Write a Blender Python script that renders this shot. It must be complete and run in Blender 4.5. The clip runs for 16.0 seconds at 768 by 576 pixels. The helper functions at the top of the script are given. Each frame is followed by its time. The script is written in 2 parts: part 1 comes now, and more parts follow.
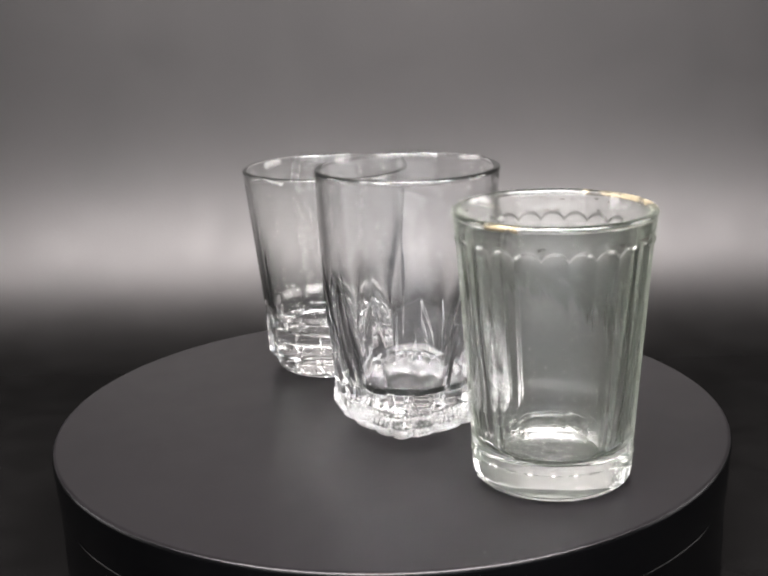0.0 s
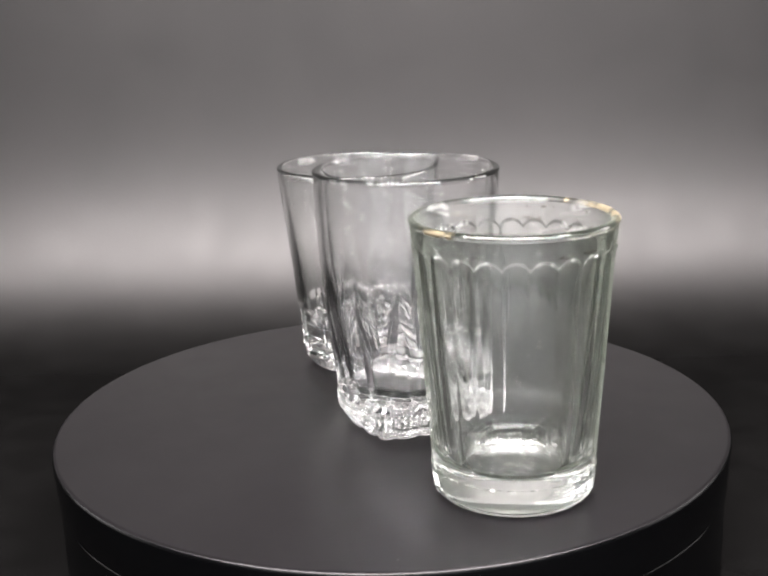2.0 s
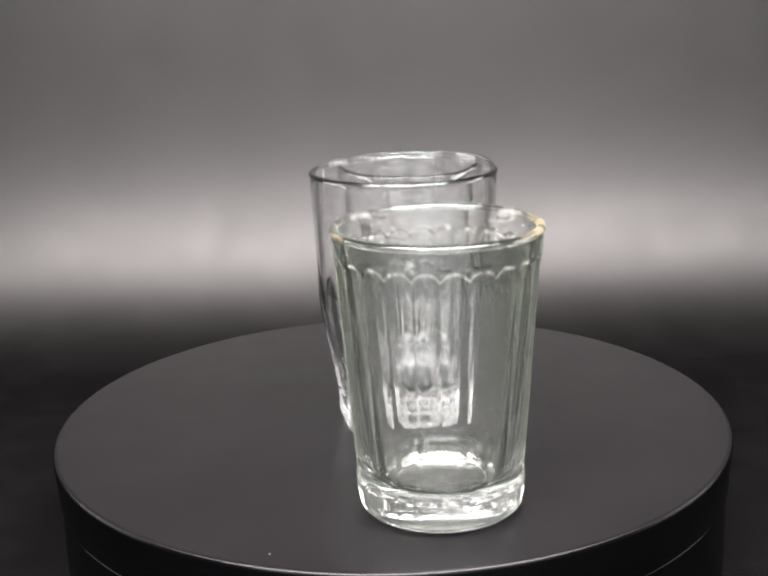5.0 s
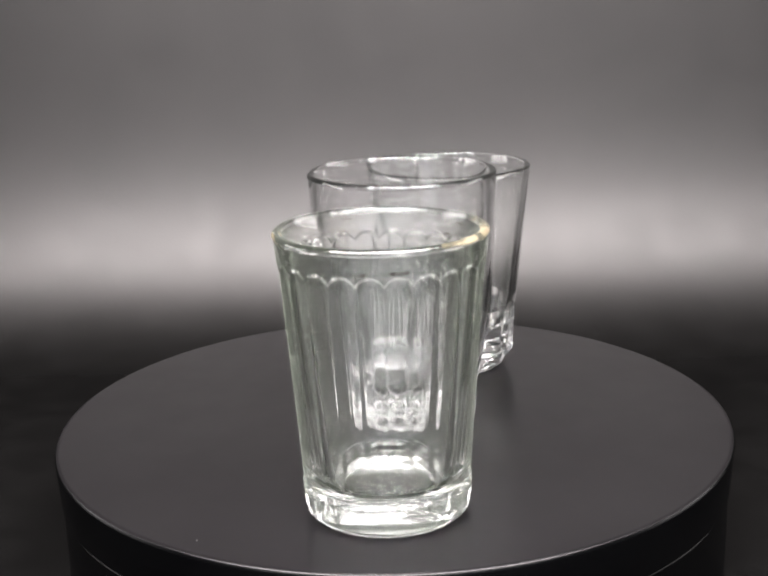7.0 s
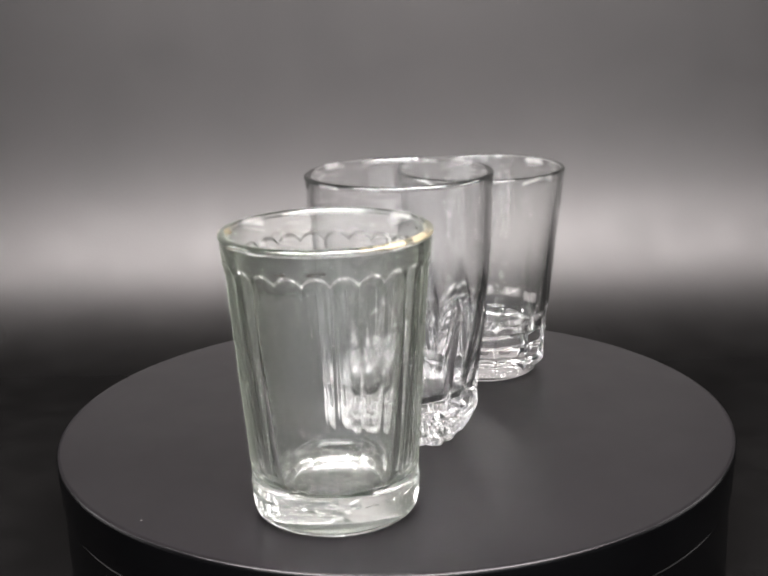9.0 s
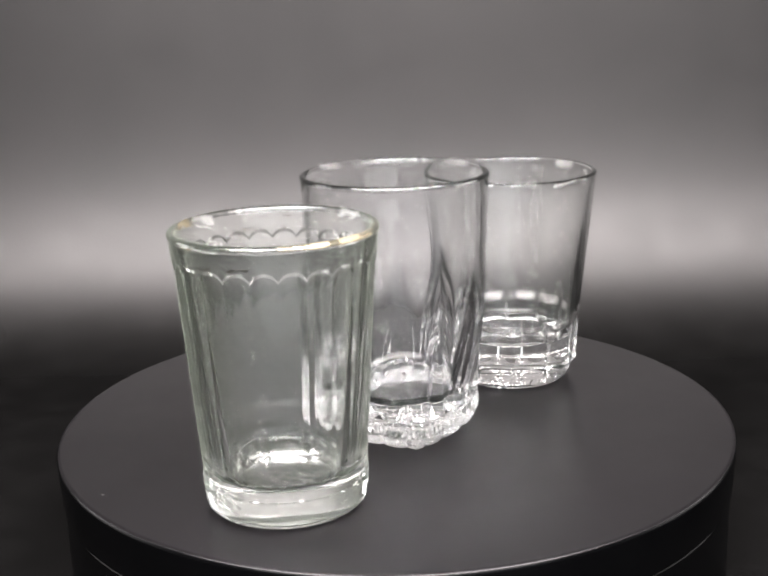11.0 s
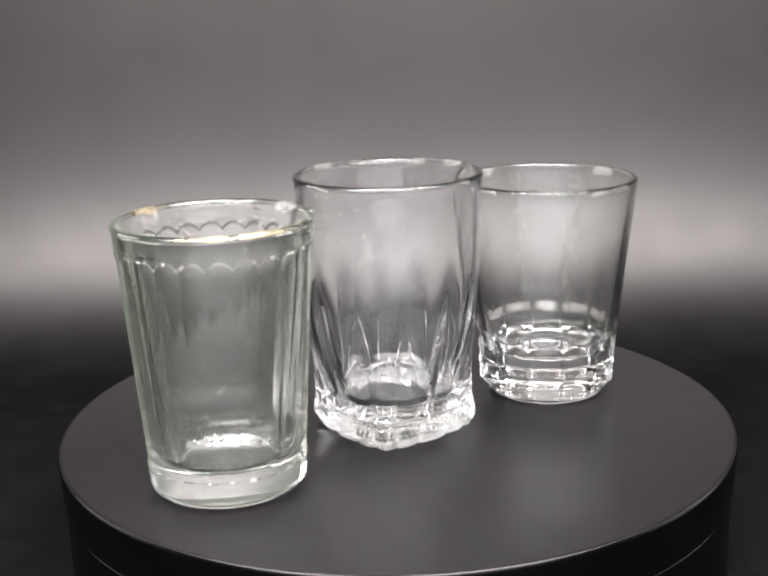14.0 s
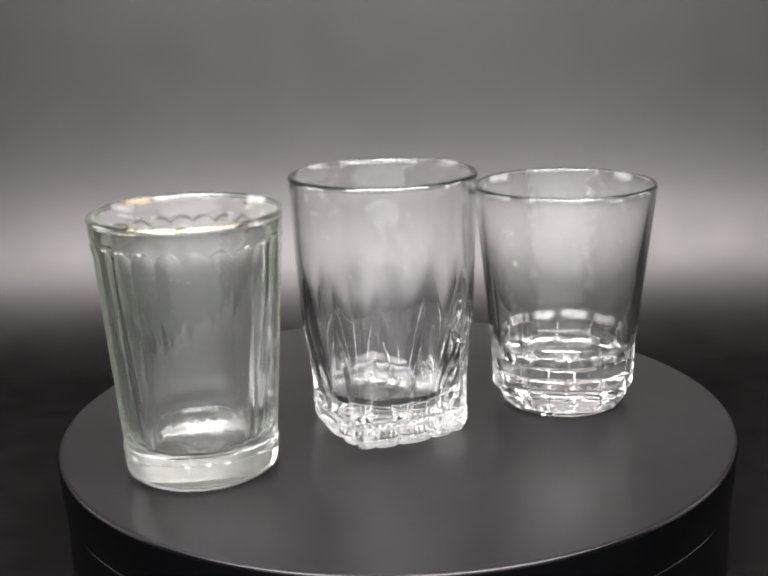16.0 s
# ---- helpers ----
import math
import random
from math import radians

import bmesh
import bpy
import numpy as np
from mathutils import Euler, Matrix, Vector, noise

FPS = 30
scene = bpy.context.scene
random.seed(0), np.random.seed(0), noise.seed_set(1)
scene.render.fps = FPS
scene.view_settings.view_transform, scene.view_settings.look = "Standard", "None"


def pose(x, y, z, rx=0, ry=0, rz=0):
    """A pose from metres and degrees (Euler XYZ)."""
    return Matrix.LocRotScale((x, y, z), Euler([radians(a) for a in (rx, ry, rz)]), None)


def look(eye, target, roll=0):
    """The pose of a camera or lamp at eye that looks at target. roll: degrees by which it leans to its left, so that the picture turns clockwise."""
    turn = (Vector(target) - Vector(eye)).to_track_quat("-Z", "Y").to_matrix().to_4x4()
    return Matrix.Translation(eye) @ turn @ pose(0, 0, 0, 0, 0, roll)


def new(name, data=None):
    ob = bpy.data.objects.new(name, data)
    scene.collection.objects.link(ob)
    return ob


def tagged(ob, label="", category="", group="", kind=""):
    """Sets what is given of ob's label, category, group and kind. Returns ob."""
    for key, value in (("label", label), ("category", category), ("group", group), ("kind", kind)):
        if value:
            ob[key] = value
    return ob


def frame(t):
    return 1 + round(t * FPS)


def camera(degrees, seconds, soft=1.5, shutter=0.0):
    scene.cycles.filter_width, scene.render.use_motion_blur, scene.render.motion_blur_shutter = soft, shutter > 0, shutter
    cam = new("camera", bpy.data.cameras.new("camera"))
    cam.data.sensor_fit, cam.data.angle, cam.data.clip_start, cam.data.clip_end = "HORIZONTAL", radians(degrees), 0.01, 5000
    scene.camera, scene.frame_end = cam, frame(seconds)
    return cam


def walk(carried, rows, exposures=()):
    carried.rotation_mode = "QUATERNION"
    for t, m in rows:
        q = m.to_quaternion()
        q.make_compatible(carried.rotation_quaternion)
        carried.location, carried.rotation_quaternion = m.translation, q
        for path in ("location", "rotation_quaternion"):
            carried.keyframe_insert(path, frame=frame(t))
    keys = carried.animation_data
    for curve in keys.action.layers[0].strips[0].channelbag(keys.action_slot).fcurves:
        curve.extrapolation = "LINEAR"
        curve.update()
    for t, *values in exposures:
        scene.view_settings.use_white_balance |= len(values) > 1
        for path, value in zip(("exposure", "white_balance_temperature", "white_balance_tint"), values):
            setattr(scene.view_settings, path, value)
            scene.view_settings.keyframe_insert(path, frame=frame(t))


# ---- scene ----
# Three pressed glasses on a slowly turning black turntable, in front of a black curved backdrop.
# z = 0 is the top of the turntable; the table below it lies at FLOOR.
FLOOR = -0.055
EYE = Vector((0.0, -0.4203, 0.1624))


def aim(yaw, pitch, roll=-1.69):
    way = Vector((math.sin(radians(yaw)) * math.cos(radians(pitch)), math.cos(radians(yaw)) * math.cos(radians(pitch)), -math.sin(radians(pitch))))
    return look(EYE, EYE + way, roll)


cam = camera(36.3, 16.0, soft=2.2)
walk(cam, [(0.0, aim(-0.153, 15.103)), (2.0, aim(-0.153, 15.103)), (4.0, aim(-0.176, 15.094)), (6.5, aim(-0.270, 15.045)), (9.0, aim(-0.375, 14.985)),
           (11.5, aim(-0.395, 14.985)), (14.0, aim(-0.440, 14.978)), (16.0, aim(-0.440, 14.978))])

# ---- light ----
world = bpy.data.worlds.new("world")
scene.world = world
world.use_nodes = True
world.node_tree.nodes["Background"].inputs[0].default_value = (0.8, 0.85, 1.0, 1)
world.node_tree.nodes["Background"].inputs[1].default_value = 0.0


def panel(name, m, sx, sy, power, colour=(1.0, 0.966, 0.945)):
    lamp = bpy.data.lights.new(name, "AREA")
    lamp.shape, lamp.size, lamp.size_y, lamp.energy, lamp.color = "RECTANGLE", sx, sy, power, colour
    ob = new(name, lamp)
    ob.matrix_world = m
    return ob


panel("ceiling_panel", look((0.01, -0.26, 0.62), (0.01, -0.08, 0.0)), 1.10, 0.22, 34.0)
panel("front_panel", look((0.01, -0.50, 0.56), (0.01, 0.10, 0.05)), 1.10, 0.26, 29.5)
# Added unseen fill: brightens the south wall so that the glasses reflect it.
panel("wall_fill", look((0.0, -0.70, 0.66), (0.0, -0.95, 0.20)), 1.40, 0.15, 15.0, (0.90, 0.95, 1.0))
# Added unseen fill from both sides, to brighten glass edges and feet.
for side in (-1, 1):
    panel("side_fill", look((side * 0.83, 0.08, 0.24), (0.0, 0.08, 0.10)), 0.50, 0.45, 5.0)

scene.view_settings.exposure = 0.0


# ---- materials ----
def material(name):
    m = bpy.data.materials.new(name)
    m.use_nodes = True
    n = m.node_tree.nodes
    return m, n, m.node_tree.links, n["Principled BSDF"]


def noise_node(n, l, scale, detail=4.0, rough=0.55, stretch=(1, 1, 1)):
    co = n.new("ShaderNodeTexCoord")
    mp = n.new("ShaderNodeMapping")
    mp.inputs["Scale"].default_value = stretch
    t = n.new("ShaderNodeTexNoise")
    t.inputs["Scale"].default_value, t.inputs["Detail"].default_value, t.inputs["Roughness"].default_value = scale, detail, rough
    l.new(co.outputs["Object"], mp.inputs[0])
    l.new(mp.outputs[0], t.inputs["Vector"])
    return t


def ramp(n, l, fac, stops):
    r = n.new("ShaderNodeValToRGB")
    while len(r.color_ramp.elements) < len(stops):
        r.color_ramp.elements.new(0.5)
    for e, (p, c) in zip(r.color_ramp.elements, stops):
        e.position, e.color = p, (*c, 1) if len(c) == 3 else c
    l.new(fac, r.inputs[0])
    return r


def bump(n, l, height, strength, distance, target):
    b = n.new("ShaderNodeBump")
    b.inputs["Strength"].default_value, b.inputs["Distance"].default_value = strength, distance
    l.new(height, b.inputs["Height"])
    l.new(b.outputs[0], target.inputs["Normal"])


def surface(name, dark, light, rough, scale, rough_spread=0.06, relief=0.15, fine=900.0, specular=0.5, metal=0.0, edge=1.0):
    """A plain coloured surface with blotches, uneven gloss and a fine grain."""
    m, n, l, p = material(name)
    big = noise_node(n, l, scale)
    c = ramp(n, l, big.outputs[0], [(0.3, dark), (0.7, light)])
    l.new(c.outputs[0], p.inputs["Base Color"])
    r = ramp(n, l, noise_node(n, l, scale * 3.1).outputs[0], [(0.3, (rough - rough_spread,) * 3), (0.7, (rough + rough_spread,) * 3)])
    l.new(r.outputs[0], p.inputs["Roughness"])
    p.inputs["Specular IOR Level"].default_value = specular
    p.inputs["Metallic"].default_value = metal
    p.inputs["Specular Tint"].default_value = (edge, edge, edge, 1)
    bump(n, l, noise_node(n, l, fine, 2.0).outputs[0], relief, 0.0002, p)
    return m


def glass(name, tint, film=0.02, ior=1.51, ripple=0.06, scale=60.0, stretch=(1, 1, 0.25), glow_tint=(0.72, 0.75, 0.72), sheen=0.0, haze=0.0):
    """Pressed glass with the slight waviness that the mould leaves, under a thin film of dust; film and sheen also
    imitate light in its body and edges.
    """
    m, n, l, p = material(name)
    p.inputs["Base Color"].default_value = (*tint, 1)
    p.inputs["Transmission Weight"].default_value = 1.0
    p.inputs["Roughness"].default_value = haze
    p.inputs["IOR"].default_value = ior
    # Sheen paints the bright edges that light guided in the wall would give.
    p.inputs["Sheen Weight"].default_value, p.inputs["Sheen Roughness"].default_value = sheen, 0.35
    p.inputs["Sheen Tint"].default_value = (*glow_tint, 1)
    bump(n, l, noise_node(n, l, scale, 2.0, 0.4, stretch).outputs[0], ripple, 0.002, p)
    # Pale diffuse film: dust, and light painted in to lift the dark parts.
    dust = n.new("ShaderNodeBsdfDiffuse")
    dust.inputs["Color"].default_value = (*glow_tint, 1)
    amount = ramp(n, l, noise_node(n, l, 90.0, 6.0, 0.65).outputs[0], [(0.30, (film * 0.5,) * 3), (0.72, (film * 1.6,) * 3)])
    both = n.new("ShaderNodeMixShader")
    l.new(amount.outputs[0], both.inputs[0])
    l.new(p.outputs[0], both.inputs[1])
    l.new(dust.outputs[0], both.inputs[2])
    l.new(both.outputs[0], n["Material Output"].inputs[0])
    return m


def between(n, l, value, lo, hi):
    """1 where value lies between lo and hi."""
    a, b, c = (n.new("ShaderNodeMath") for _ in range(3))
    a.operation, b.operation, c.operation = "GREATER_THAN", "LESS_THAN", "MULTIPLY"
    a.inputs[1].default_value, b.inputs[1].default_value = lo, hi
    l.new(value, a.inputs[0]), l.new(value, b.inputs[0])
    l.new(a.outputs[0], c.inputs[0]), l.new(b.outputs[0], c.inputs[1])
    return c.outputs[0]


def worn_gilt(m, bands):
    """Leaves broken traces of gilding on a glass material, between two heights and two angles round the axis."""
    n, l = m.node_tree.nodes, m.node_tree.links
    out = n["Material Output"]
    under = out.inputs[0].links[0].from_socket
    co = n.new("ShaderNodeTexCoord")
    sep = n.new("ShaderNodeSeparateXYZ")
    l.new(co.outputs["Object"], sep.inputs[0])
    turn = n.new("ShaderNodeMath")
    turn.operation = "ARCTAN2"
    l.new(sep.outputs["Y"], turn.inputs[0]), l.new(sep.outputs["X"], turn.inputs[1])
    for lo, hi, a0, a1, scale, start, full, colour, rough in bands:
        patch = ramp(n, l, noise_node(n, l, scale, 5.0, 0.6, (1, 1, 1.6)).outputs[0], [(start, (0, 0, 0)), (full, (1, 1, 1))])
        fac = n.new("ShaderNodeMath")
        fac.operation = "MULTIPLY"
        l.new(patch.outputs[0], fac.inputs[0])
        l.new(between(n, l, sep.outputs["Z"], lo, hi), fac.inputs[1])
        arc_fac = n.new("ShaderNodeMath")
        arc_fac.operation = "MULTIPLY"
        l.new(fac.outputs[0], arc_fac.inputs[0])
        l.new(between(n, l, turn.outputs[0], a0, a1), arc_fac.inputs[1])
        gilt = n.new("ShaderNodeBsdfPrincipled")
        gilt.inputs["Base Color"].default_value = (*colour, 1)
        gilt.inputs["Metallic"].default_value, gilt.inputs["Roughness"].default_value = 0.8, rough
        both = n.new("ShaderNodeMixShader")
        l.new(arc_fac.outputs[0], both.inputs[0]), l.new(under, both.inputs[1]), l.new(gilt.outputs[0], both.inputs[2])
        under = both.outputs[0]
    l.new(under, out.inputs[0])
    return m


BACKDROP = surface("black_satin_foil", (0.0284, 0.0271, 0.0272), (0.0304, 0.0289, 0.0290), 0.440, 14.0, 0.026, 0.16, 700.0, 0.5, metal=1.0, edge=0.2)
PLATTER = surface("matt_black_top", (0.0024, 0.0021, 0.0024), (0.0036, 0.0033, 0.0036), 0.31, 14.0, 0.03, 0.03, 1500.0, 0.255)
PLATTER.node_tree.nodes["Principled BSDF"].inputs["Specular Tint"].default_value = (1.0, 0.940, 1.0, 1)
GLOSS = surface("gloss_black_plastic", (0.0004, 0.0004, 0.0005), (0.0007, 0.0007, 0.0008), 0.24, 25.0, 0.03, 0.01, 2500.0, 0.055)
WHITE = surface("white_reflector", (0.74, 0.74, 0.74), (0.80, 0.80, 0.80), 0.6, 4.0)
LINT = surface("pale_lint", (0.05, 0.048, 0.048), (0.08, 0.078, 0.075), 0.9, 400.0)
DESK = surface("grey_laminate", (0.028, 0.030, 0.036), (0.036, 0.038, 0.045), 0.55, 5.0)
WALL = surface("grey_wall", (0.05, 0.05, 0.05), (0.065, 0.065, 0.065), 0.8, 4.0)
GREEN_GLASS = worn_gilt(glass("greenish_glass", (0.988, 0.991, 0.987), 0.006, ripple=0.045, scale=35.0, glow_tint=(0.70, 0.78, 0.64), sheen=0.11, haze=0.05),
                        [(0.0884, 0.0905, -0.25, 1.10, 90.0, 0.44, 0.62, (0.30, 0.25, 0.17), 0.5), (0.0876, 0.0896, -2.50, -2.05, 90.0, 0.48, 0.64, (0.20, 0.165, 0.11), 0.5),
                         (0.0862, 0.0868, -3.2, 3.2, 130.0, 0.60, 0.64, (0.05, 0.045, 0.04), 0.5), (0.0822, 0.0831, -3.2, 3.2, 110.0, 0.60, 0.65, (0.05, 0.045, 0.04), 0.5)])
CLEAR_GLASS = glass("clear_glass", (0.985, 0.983, 0.988), 0.004, ripple=0.025)
THICK_GLASS = glass("colourless_glass", (0.985, 0.988, 0.985), 0.005, ripple=0.05)
# Foot glass: the stronger pale film paints the white glow of light caught there.
GREEN_FOOT = glass("glowing_greenish_foot", (0.984, 0.992, 0.978), 0.032, ripple=0.04, scale=120.0, stretch=(1, 1, 1), glow_tint=(0.70, 0.76, 0.66))
CLEAR_FOOT = glass("stippled_glow_glass", (0.985, 0.985, 0.988), 0.03, ripple=0.03, scale=300.0, stretch=(1, 1, 1))

# ---- building helpers ----
def part(name, bm, mat, parent=None, label="", smooth=35.0):
    me = bpy.data.meshes.new(name)
    bm.normal_update()
    bm.to_mesh(me)
    bm.free()
    me.materials.append(mat)
    if smooth:
        me.shade_smooth()
        me.set_sharp_from_angle(angle=radians(smooth))
    ob = new(name, me)
    ob.parent = parent
    if label:
        ob["label"] = label
    return ob


def pressed(name, prof, turns, shape, cuts, clear, worn, smooth):
    """A glass in its parts: foot, outer wall, rounded rim and the inside of the bowl. cuts: the profile rows at which
    the wall, the rim and the bowl begin. worn: the glass of the foot.
    """
    thing = new(name)
    w, r, b = cuts
    for nm, rows, mat in (("foot", (0, w + 1), worn), ("wall", (w, r + 1), clear), ("rim", (r, b + 1), clear), ("bowl", (b, None), clear)):
        part(nm, lathe(prof, turns, shape, rows), mat, thing, "", smooth)
    return thing


def lathe(profile, turns=192, radius=None, rows=None):
    """A closed body from a profile (r, z) that runs from the axis out and back to the axis. radius(r, z, a, i) reshapes it round the axis;
    rows picks a stretch of the profile."""
    bm = bmesh.new()
    rings = []
    for i, (r, z) in list(enumerate(profile))[slice(*(rows or (0, None)))]:
        if r < 1e-6:
            rings.append([bm.verts.new((0, 0, z))])
            continue
        ring = []
        for k in range(turns):
            a = 2 * math.pi * k / turns
            q = radius(r, z, a, i) if radius else r
            q, zz = q if isinstance(q, tuple) else (q, z)
            ring.append(bm.verts.new((q * math.cos(a), q * math.sin(a), zz)))
        rings.append(ring)
    for a, b in zip(rings, rings[1:]):
        for k in range(turns):
            j = (k + 1) % turns
            if len(a) == 1:
                bm.faces.new((a[0], b[j], b[k]))
            elif len(b) == 1:
                bm.faces.new((a[k], a[j], b[0]))
            else:
                bm.faces.new((a[k], a[j], b[j], b[k]))
    return bm


def smoothstep(a, b, x):
    t = min(1.0, max(0.0, (x - a) / (b - a)))
    return t * t * (3 - 2 * t)


def mix(a, b, t):
    return a + (b - a) * t


def box(lo, hi):
    bm = bmesh.new()
    bmesh.ops.create_cube(bm, size=1.0)
    for v in bm.verts:
        v.co = Vector([mix(lo[i], hi[i], v.co[i] + 0.5) for i in range(3)])
    return bm


# ---- setting: table, sweep, enclosure ----
SHEET_LINE = []


def backdrop():
    """Black sheet that lies on the table and sweeps up behind the turntable: one sheet with thickness."""
    y0, bend = 0.186, 0.107
    line = [(-0.24, 0.0), (-0.12, 0.0), (0.0, 0.0), (0.10, 0.0), (0.15, 0.0), (0.176, 0.0)]
    y, z, ds = y0, 0.0, 0.004
    for k in range(170):
        if k % 2 == 0:
            line.append((y, z))
        tilt = radians(2 + 88 * (1 - math.exp(-((k + 0.5) * ds / bend) ** 1.5)))
        y, z = y + ds * math.cos(tilt), z + ds * math.sin(tilt)
    SHEET_LINE.extend(line[5:])
    bm = bmesh.new()
    xs = [-0.80 + 0.05 * k for k in range(33)]
    up = []
    for y, z in line:
        up.append([bm.verts.new((x, y, FLOOR + z)) for x in xs])
    for a, b in zip(up, up[1:]):
        for k in range(len(xs) - 1):
            bm.faces.new((a[k], a[k + 1], b[k + 1], b[k]))
    bm.normal_update()
    bmesh.ops.solidify(bm, geom=bm.faces[:], thickness=0.003)
    ob = part("backdrop", bm, BACKDROP, None, smooth=28)
    return tagged(ob, "black satin sheet sweeping up behind the turntable", "backdrop", kind="structure")


SHEET = backdrop()


def crease(sheet, x, y, lean, long):
    """A short raised crease where the sheet has been bent."""
    bm = bmesh.new()
    rows = []
    for k in range(9):
        t = k / 8
        s = long * t
        yy = y + s * 0.86
        base = SHEET_Z(yy)
        wide = 0.0030 * math.sin(math.pi * t) + 0.0002
        cx = x + lean * s + 0.0006 * math.sin(5 * t)
        rows.append([bm.verts.new((cx + dx * wide, yy, base + dz)) for dx, dz in ((-1, -0.0001), (-0.4, 0.00010 * math.sin(math.pi * t)), (0.4, 0.00012 * math.sin(math.pi * t)), (1, -0.0001))])
    for a, b in zip(rows, rows[1:]):
        for k in range(3):
            bm.faces.new((a[k], a[k + 1], b[k + 1], b[k]))
    part("crease", bm, BACKDROP, sheet, "shallow crease in the sheet", 60)


def SHEET_Z(y):
    return float(np.interp(y, [p[0] for p in SHEET_LINE], [p[1] for p in SHEET_LINE])) + FLOOR


crease(SHEET, 0.118, 0.230, 0.25, 0.013)
crease(SHEET, -0.231, 0.238, -0.15, 0.016)
# wall_south is an unseen white reflector, added for front fill and glass reflections.
for nm, lo, hi, mat in (("wall_west", (-0.90, -1.0, FLOOR - 0.004), (-0.85, 0.6, 0.70), WALL), ("wall_east", (0.85, -1.0, FLOOR - 0.004), (0.90, 0.6, 0.70), WALL),
                        ("wall_south", (-0.849, -1.0, FLOOR - 0.004), (0.849, -0.95, 0.70), WHITE), ("wall_north", (-0.849, 0.55, FLOOR - 0.004), (0.849, 0.6, 0.70), WALL),
                        ("ceiling", (-0.90, -1.0, 0.701), (0.90, 0.6, 0.75), WALL), ("floor", (-0.90, -1.0, FLOOR - 0.05), (0.90, 0.6, FLOOR - 0.005), DESK)):
    words = {WHITE: "plain white reflector wall added behind the camera", DESK: "grey laminate table top under the black sheet"}.get(mat, "plain dark grey lining of the photo box")
    tagged(part(nm, box(lo, hi), mat, None, smooth=0), words, nm.split("_")[0], kind="structure")


# ---- turntable ----
def turntable():
    table = tagged(new("turntable"), "round black photo turntable with a matt top", "turntable")
    R = 0.1254
    edge = [(0, -0.0176), (R - 0.002, -0.0176), (R - 0.0008, -0.0170), (R, -0.0014), (R - 0.0001, -0.0010), (R - 0.0005, -0.0004), (R - 0.0010, -0.0001), (R - 0.0015, 0.0), (R - 0.0018, 0.0), (0.06, 0.0), (0, 0.0)]
    platter = part("platter", lathe(edge, 256), PLATTER, table, "matt black platter top", 30)
    platter.data.materials.append(GLOSS)
    for f in platter.data.polygons:
        if f.normal.z < 0.6:
            f.material_index = 1
    r = R - 0.0014
    low = [(0, FLOOR + 0.0006), (r - 0.002, FLOOR + 0.0006), (r, FLOOR + 0.0026), (r, -0.0181), (r - 0.0002, -0.0179), (0, -0.0179)]
    part("base", lathe(low, 192), GLOSS, table, "glossy black drum base", 30)
    return table, platter


TURNTABLE, PLATTER_OB = turntable()


def dust(x, y, size):
    """A pale fleck of dust lying on the platter."""
    bm = bmesh.new()
    bmesh.ops.create_icosphere(bm, subdivisions=1, radius=size)
    for v in bm.verts:
        v.co = Vector((v.co.x * random.uniform(0.7, 1.5), v.co.y * random.uniform(0.6, 1.1), v.co.z * 0.4))
    ob = part("dust_fleck", bm, LINT, PLATTER_OB, "pale dust fleck")
    ob.location = (x, y, size * 0.3)


for fx, fy, fs in ((0.0260, -0.1144, 0.00030), (-0.0003, 0.0304, 0.00030), (0.0900, 0.0310, 0.00022), (-0.0820, -0.0250, 0.00024),
                   (-0.0480, -0.0880, 0.00020), (0.0150, 0.0980, 0.00022), (-0.1010, 0.0420, 0.00020), (0.0720, -0.0080, 0.00018)):
    dust(fx, fy, fs)


# ---- glasses ----
def arc(cx, cz, r, a0, a1, n):
    return [(cx + r * math.cos(radians(mix(a0, a1, k / n))), cz + r * math.sin(radians(mix(a0, a1, k / n)))) for k in range(n + 1)]


def lip(outer, inner, h):
    """A rounded rim between the outer and the inner wall."""
    c, r = (outer + inner) / 2, (outer - inner) / 2
    return arc(c, h - r, r, 0, 180, 22)


def facet(a, count, phase=0.0):
    step = 2 * math.pi / count
    return ((a - phase) % step) - step / 2


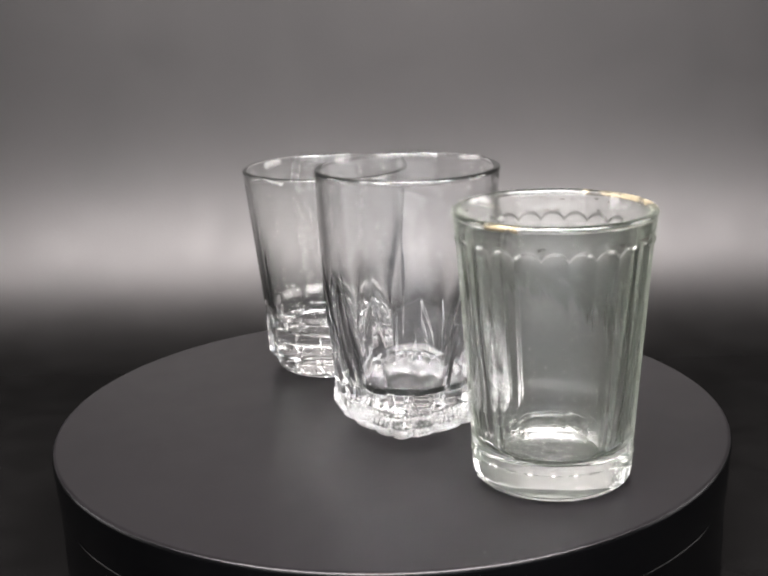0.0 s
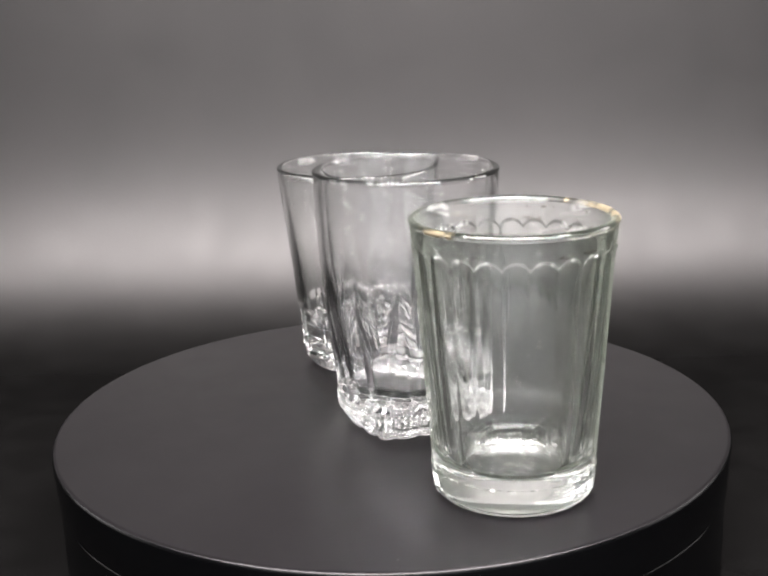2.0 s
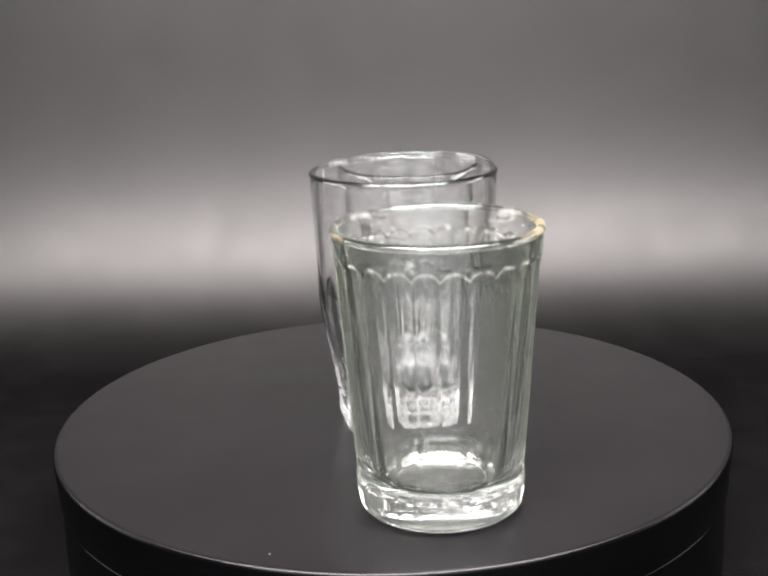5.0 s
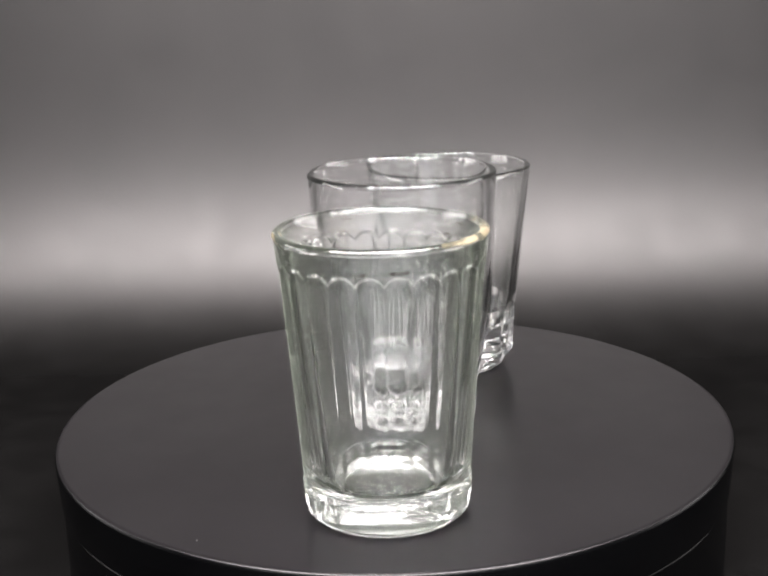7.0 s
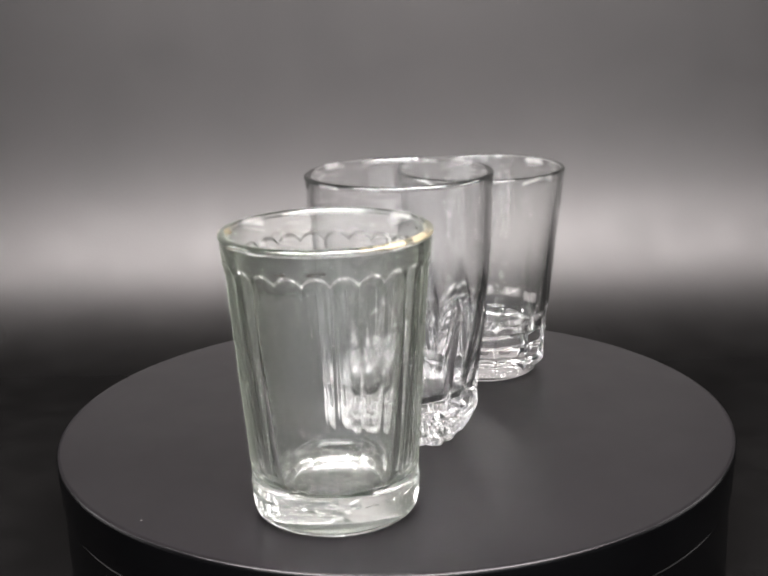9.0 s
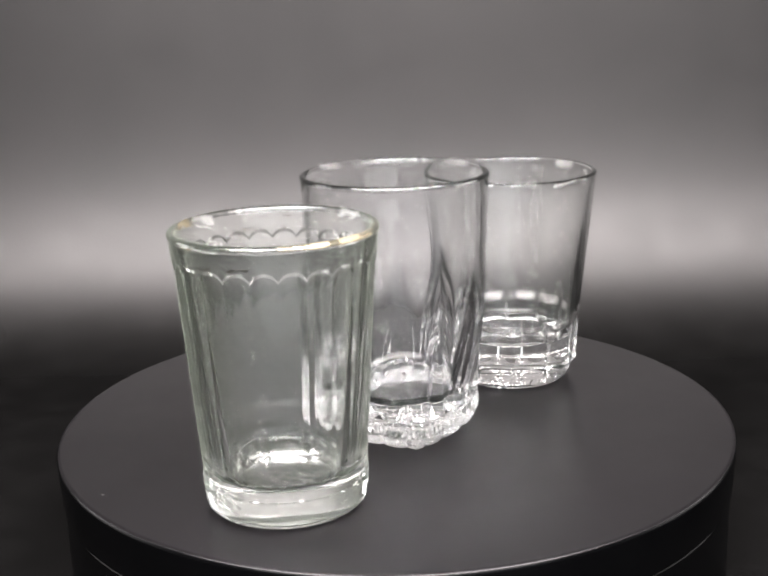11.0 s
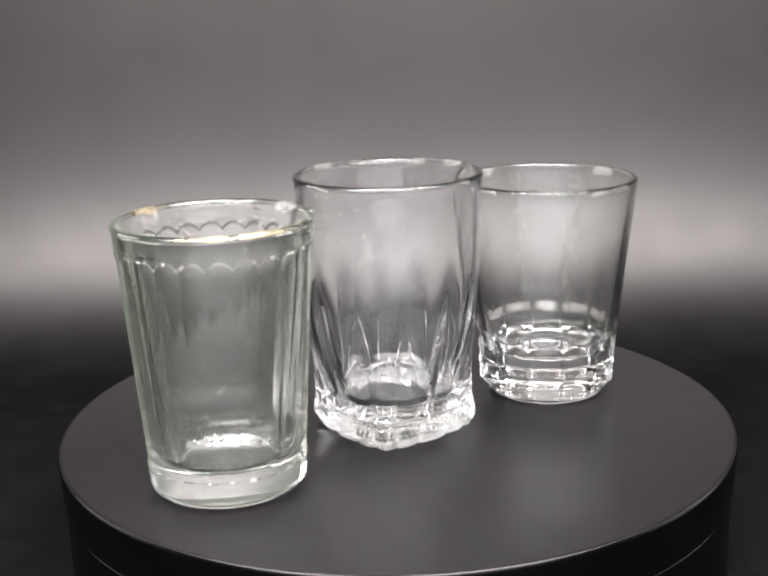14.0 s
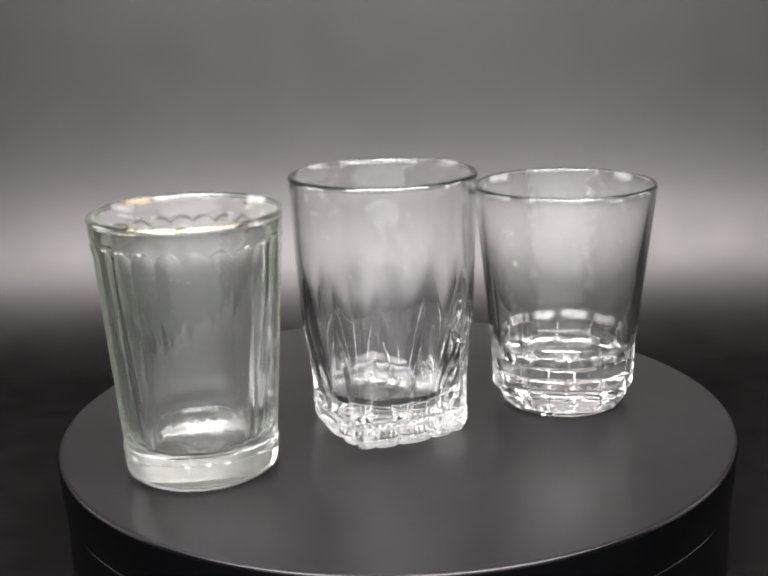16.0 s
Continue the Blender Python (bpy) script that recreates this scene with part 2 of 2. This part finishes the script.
def faceted_glass():
    """Twenty-four flat flutes with arched tops between a smooth foot ring and a smooth band under the lip."""
    H, RT, RB, N = 0.0898, 0.0324, 0.0259, 24
    zf, zt, rise = 0.0100, 0.0808, 0.0034

    def wall(z):
        return mix(RB, RT - 0.0002, z / H)

    def arch(ph):
        """Where a flute ends: a round arch across its width."""
        return zt - rise * (1 - math.sqrt(1 - min(0.95, abs(ph) * N / math.pi) ** 2))
    prof = [(0, 0.0016), (0.016, 0.0012), (0.0215, 0.0003), (0.0228, 0.0)]
    prof += arc(RB - 0.0030, 0.0030, 0.0030, -80, 0, 10)
    prof += [(wall(z), z) for z in (0.0050, 0.0075, 0.0090, 0.0097)]
    n0 = len(prof)
    steps = [0.0, 0.004, 0.010, 0.018, 0.03] + [k / 14 for k in range(1, 15)]
    prof += [(1.0, u) for u in steps]
    n1 = len(prof)
    ends = [(0.0002, 0.05), (0.0004, 0.20), (0.0007, 0.46), (0.0010, 0.74), (0.0013, 0.94), (0.0016, 1.0)]
    prof += [(1.0, 0.0)] * len(ends)
    n2 = len(prof)
    prof += [(wall(z), z) for z in (zt + 0.0050, zt + 0.0060)] + [(wall(H) - 0.0002, H - 0.0022)]
    n3 = len(prof)
    prof += lip(RT, RT - 0.0028, H)
    n4 = len(prof) - 1
    prof += [(mix(RT - 0.0029, 0.0188, t ** 0.92), mix(H - 0.002, 0.0150, t)) for t in np.linspace(0.03, 1, 18)]
    prof += [(0.0186, 0.0140), (0.0182, 0.0128), (0.0175, 0.0118), (0.0160, 0.0110), (0.013, 0.0105), (0.007, 0.0103), (0, 0.0103)]

    def shape(r, z, a, i):
        if not n0 <= i < n2:
            return r
        ph = facet(a, N)
        if i < n1:
            zz, out = mix(zf, arch(ph), z), 0.0
        else:
            dz, out = ends[i - n1]
            zz = arch(ph) + dz
        R = wall(zz)
        flat = (R - 0.0004 * smoothstep(zf, zf + 0.0020, zz)) * math.cos(math.pi / N) / math.cos(ph)
        return mix(flat, R, out), zz
    ob = pressed("faceted_glass", prof, 384, shape, (n0, n3, n4), GREEN_GLASS, GREEN_FOOT, 13)
    rng = random.Random(4)
    for _ in range(14):
        a, z = rng.uniform(0, 2 * math.pi), rng.uniform(0.022, 0.072)
        bm = bmesh.new()
        bmesh.ops.create_icosphere(bm, subdivisions=1, radius=rng.uniform(0.00012, 0.00024))
        speck = part("speck", bm, LINT, ob, "tiny pale seed in the glass")
        r = (wall(z) - 0.0003) * math.cos(math.pi / N) / math.cos(facet(a, N))
        speck.location = (r * math.cos(a), r * math.sin(a), z)
    return tagged(ob, "faceted greenish drinking glass with worn gilt traces at the rim", "drinking glass")


def square_foot_glass():
    """Round rim, twelve hollow flutes with pointed spires between them, and a square foot with a scalloped edge."""
    H, RT, N = 0.0947, 0.0338, 16
    groove = 0.0096

    def wall(z):
        return mix(0.0298, RT - 0.0003, (z / H) ** 0.85)

    def square(a, corner=0.0301, p=1.34):
        """Rounded square with its corners on the axes."""
        return corner / (abs(math.cos(a)) ** p + abs(math.sin(a)) ** p) ** (1 / p)
    prof = [(0, 0.0022), (0.010, 0.0020), (0.0150, 0.0008)]
    k0 = len(prof)
    zs = [0.0, 0.0003, 0.0007, 0.0012, 0.0018, 0.0025, 0.0033, 0.0041, 0.0049, 0.0057, 0.0065, 0.0073, 0.0080, 0.0086, 0.0091, 0.0096, 0.0101, 0.0107]
    kw = len(zs) - 3
    zs += list(np.linspace(0.0118, 0.067, 50))
    prof += [(1.0, float(z)) for z in zs]
    prof += [(1.0, z) for z in (0.072, 0.079, 0.086, H - 0.0018)]
    k2 = len(prof)
    prof += lip(RT, RT - 0.0025, H)
    k3 = len(prof) - 1
    prof += [(wall(z) - 0.0024 - 0.0118 * max(0.0, 1 - z / 0.062) ** 2, z) for z in np.linspace(H - 0.004, 0.0178, 30)]
    prof += [(0.0210, 0.0164), (0.0200, 0.0151), (0.0182, 0.0142), (0.015, 0.0136), (0.008, 0.0133), (0, 0.0132)]
    spires = 12

    def shape(r, z, a, i):
        if not k0 <= i < k2:
            return r
        R = mix(square(a), wall(z), smoothstep(0.0, 0.050, z))
        if z < groove:
            u = abs(facet(a + 0.11 * math.sin(4 * a), N, math.pi / N)) * N / math.pi      # 0 in the middle of a lobe, 1 between two
            lobe = (0.0023 * math.sqrt(max(0.0, 1 - u * u)) - 0.0016) * (1 - 0.8 * smoothstep(0.0045, 0.0075, z))
            ribs = 0.0006 * (1 - abs(facet(a, 80) / (math.pi / 80))) * smoothstep(0.0048, 0.0060, z)
            net = 0.0002 * math.sin(60 * a + 1500 * z) * math.sin(60 * a - 1500 * z) * (1 - smoothstep(0.004, 0.005, z))
            under = 0.0024 * max(0.0, 1 - z / 0.0042) ** 1.3
            cut = 0.0006 * math.exp(-((z - groove) / 0.0005) ** 2)
            return R + lobe + ribs + net - under - cut - 0.0006
        v = abs(facet(a, spires, math.pi / spires)) * spires / math.pi      # 0 in the middle of a flute, 1 on a spire
        tall = 0.068 if int(a * spires / (2 * math.pi)) % 3 == 1 else 0.056
        h = min(1.0, (z - groove) / (tall - groove))
        spire = 0.50 * (1 - h) ** 1.4
        c = min(1.0, max(0.0, (1 - v - spire) / (1.001 - spire)))
        deep = 0.0021 * smoothstep(groove, 0.0130, z) * (1 - smoothstep(0.024, 0.068, z))
        return R - deep * (1 - (1 - c) ** 2) - 0.0006 * math.exp(-((z - groove) / 0.0005) ** 2)
    ob = pressed("square_foot_glass", prof, 600, shape, (k0 + kw, k2, k3), CLEAR_GLASS, CLEAR_FOOT, 20)
    return tagged(ob, "clear pressed glass tumbler with a scalloped square foot", "drinking glass")


def panelled_glass():
    """Low tumbler: twelve soft panels in the wall and a heavy foot of two tiers of facets."""
    H, RT, N = 0.0853, 0.0342, 12
    prof = [(0, 0.0018), (0.012, 0.0016), (0.0185, 0.0005), (0.0205, 0.0), (0.0222, 0.0002), (0.0230, 0.0010), (0.0232, 0.0018)]
    k0 = len(prof)
    zs = [0.0030, 0.0042, 0.0054, 0.0062, 0.0075, 0.0100, 0.0125, 0.0138, 0.0144, 0.0149, 0.0153, 0.0158, 0.0164, 0.0180]
    prof += [(1.0, z) for z in zs + [0.0190 + 0.0005 * k for k in range(15)]]
    k1 = len(prof)
    prof += [(1.0, float(z)) for z in np.linspace(0.0272, H - 0.002, 26)]
    k2 = len(prof)
    prof += lip(RT, RT - 0.0022, H)
    k3 = len(prof) - 1
    prof += [(mix(RT - 0.0023, 0.0240, t), mix(H - 0.003, 0.0215, t)) for t in np.linspace(0.03, 1, 18)]
    prof += [(0.0236, 0.0200), (0.0227, 0.0188), (0.0205, 0.0179), (0.016, 0.0172), (0.008, 0.0170), (0, 0.0170)]

    def wall(z):
        if z < 0.0058:
            return mix(0.0232, 0.0268, (z - 0.0018) / 0.0040)
        return mix(0.0268, 0.0279, (z - 0.0058) / 0.0192) if z < 0.025 else mix(0.0279, RT, (z - 0.025) / (H - 0.025))

    def shape(r, z, a, i):
        if not k0 <= i < k2:
            return r
        R, ph = wall(z), facet(a, N)
        u = abs(ph) * N / math.pi
        flat = R * math.cos(math.pi / N) / math.cos(ph)
        if i < k1:
            top = 0.0270 - 0.0024 * smoothstep(0.70, 0.97, u)
            cut = smoothstep(0.0020, 0.0045, z) * (1 - min(1.0, max(0.0, (z - top + 0.0034) / 0.0034)))
            ring = 0.0004 * math.exp(-((z - 0.0151) / 0.0004) ** 2)
            return mix(R, flat - 0.0004 * (1 - smoothstep(0.92, 1.0, u)), cut) - ring
        return mix(R, flat + 0.0002, 0.18 * smoothstep(0.027, 0.036, z) * (1 - smoothstep(0.036, H - 0.006, z)))
    ob = pressed("panelled_glass", prof, 384, shape, (k1, k2, k3), THICK_GLASS, THICK_GLASS, 14)
    return tagged(ob, "clear low tumbler with a heavy block-faceted foot", "drinking glass")


FACETED = faceted_glass()
SQUARE = square_foot_glass()
PANELLED = panelled_glass()


# ---- what moves ----
TURN = [(0.0, 0.0), (4.0, -24.68), (6.5, -40.5), (8.0, -49.53), (12.0, -74.55), (16.0, -99.62)]


def turned(t):
    """Degrees by which the platter has turned at t seconds."""
    return float(np.interp(t, [k for k, _ in TURN], [v for _, v in TURN]))


def motions():
    times = [0.5 * k for k in range(33)]
    walk(PLATTER_OB, [(t, pose(0, 0, 0, 0, 0, turned(t))) for t in times])
    for ob, x, y, own in ((FACETED, 0.0531, -0.0593, 0.0), (SQUARE, 0.0083, -0.0011, -10.0), (PANELLED, -0.0243, 0.0622, 4.0)):
        walk(ob, [(t, pose(0, 0, 0, 0, 0, turned(t)) @ pose(x, y, 0.0002, 0, 0, own)) for t in times])


motions()
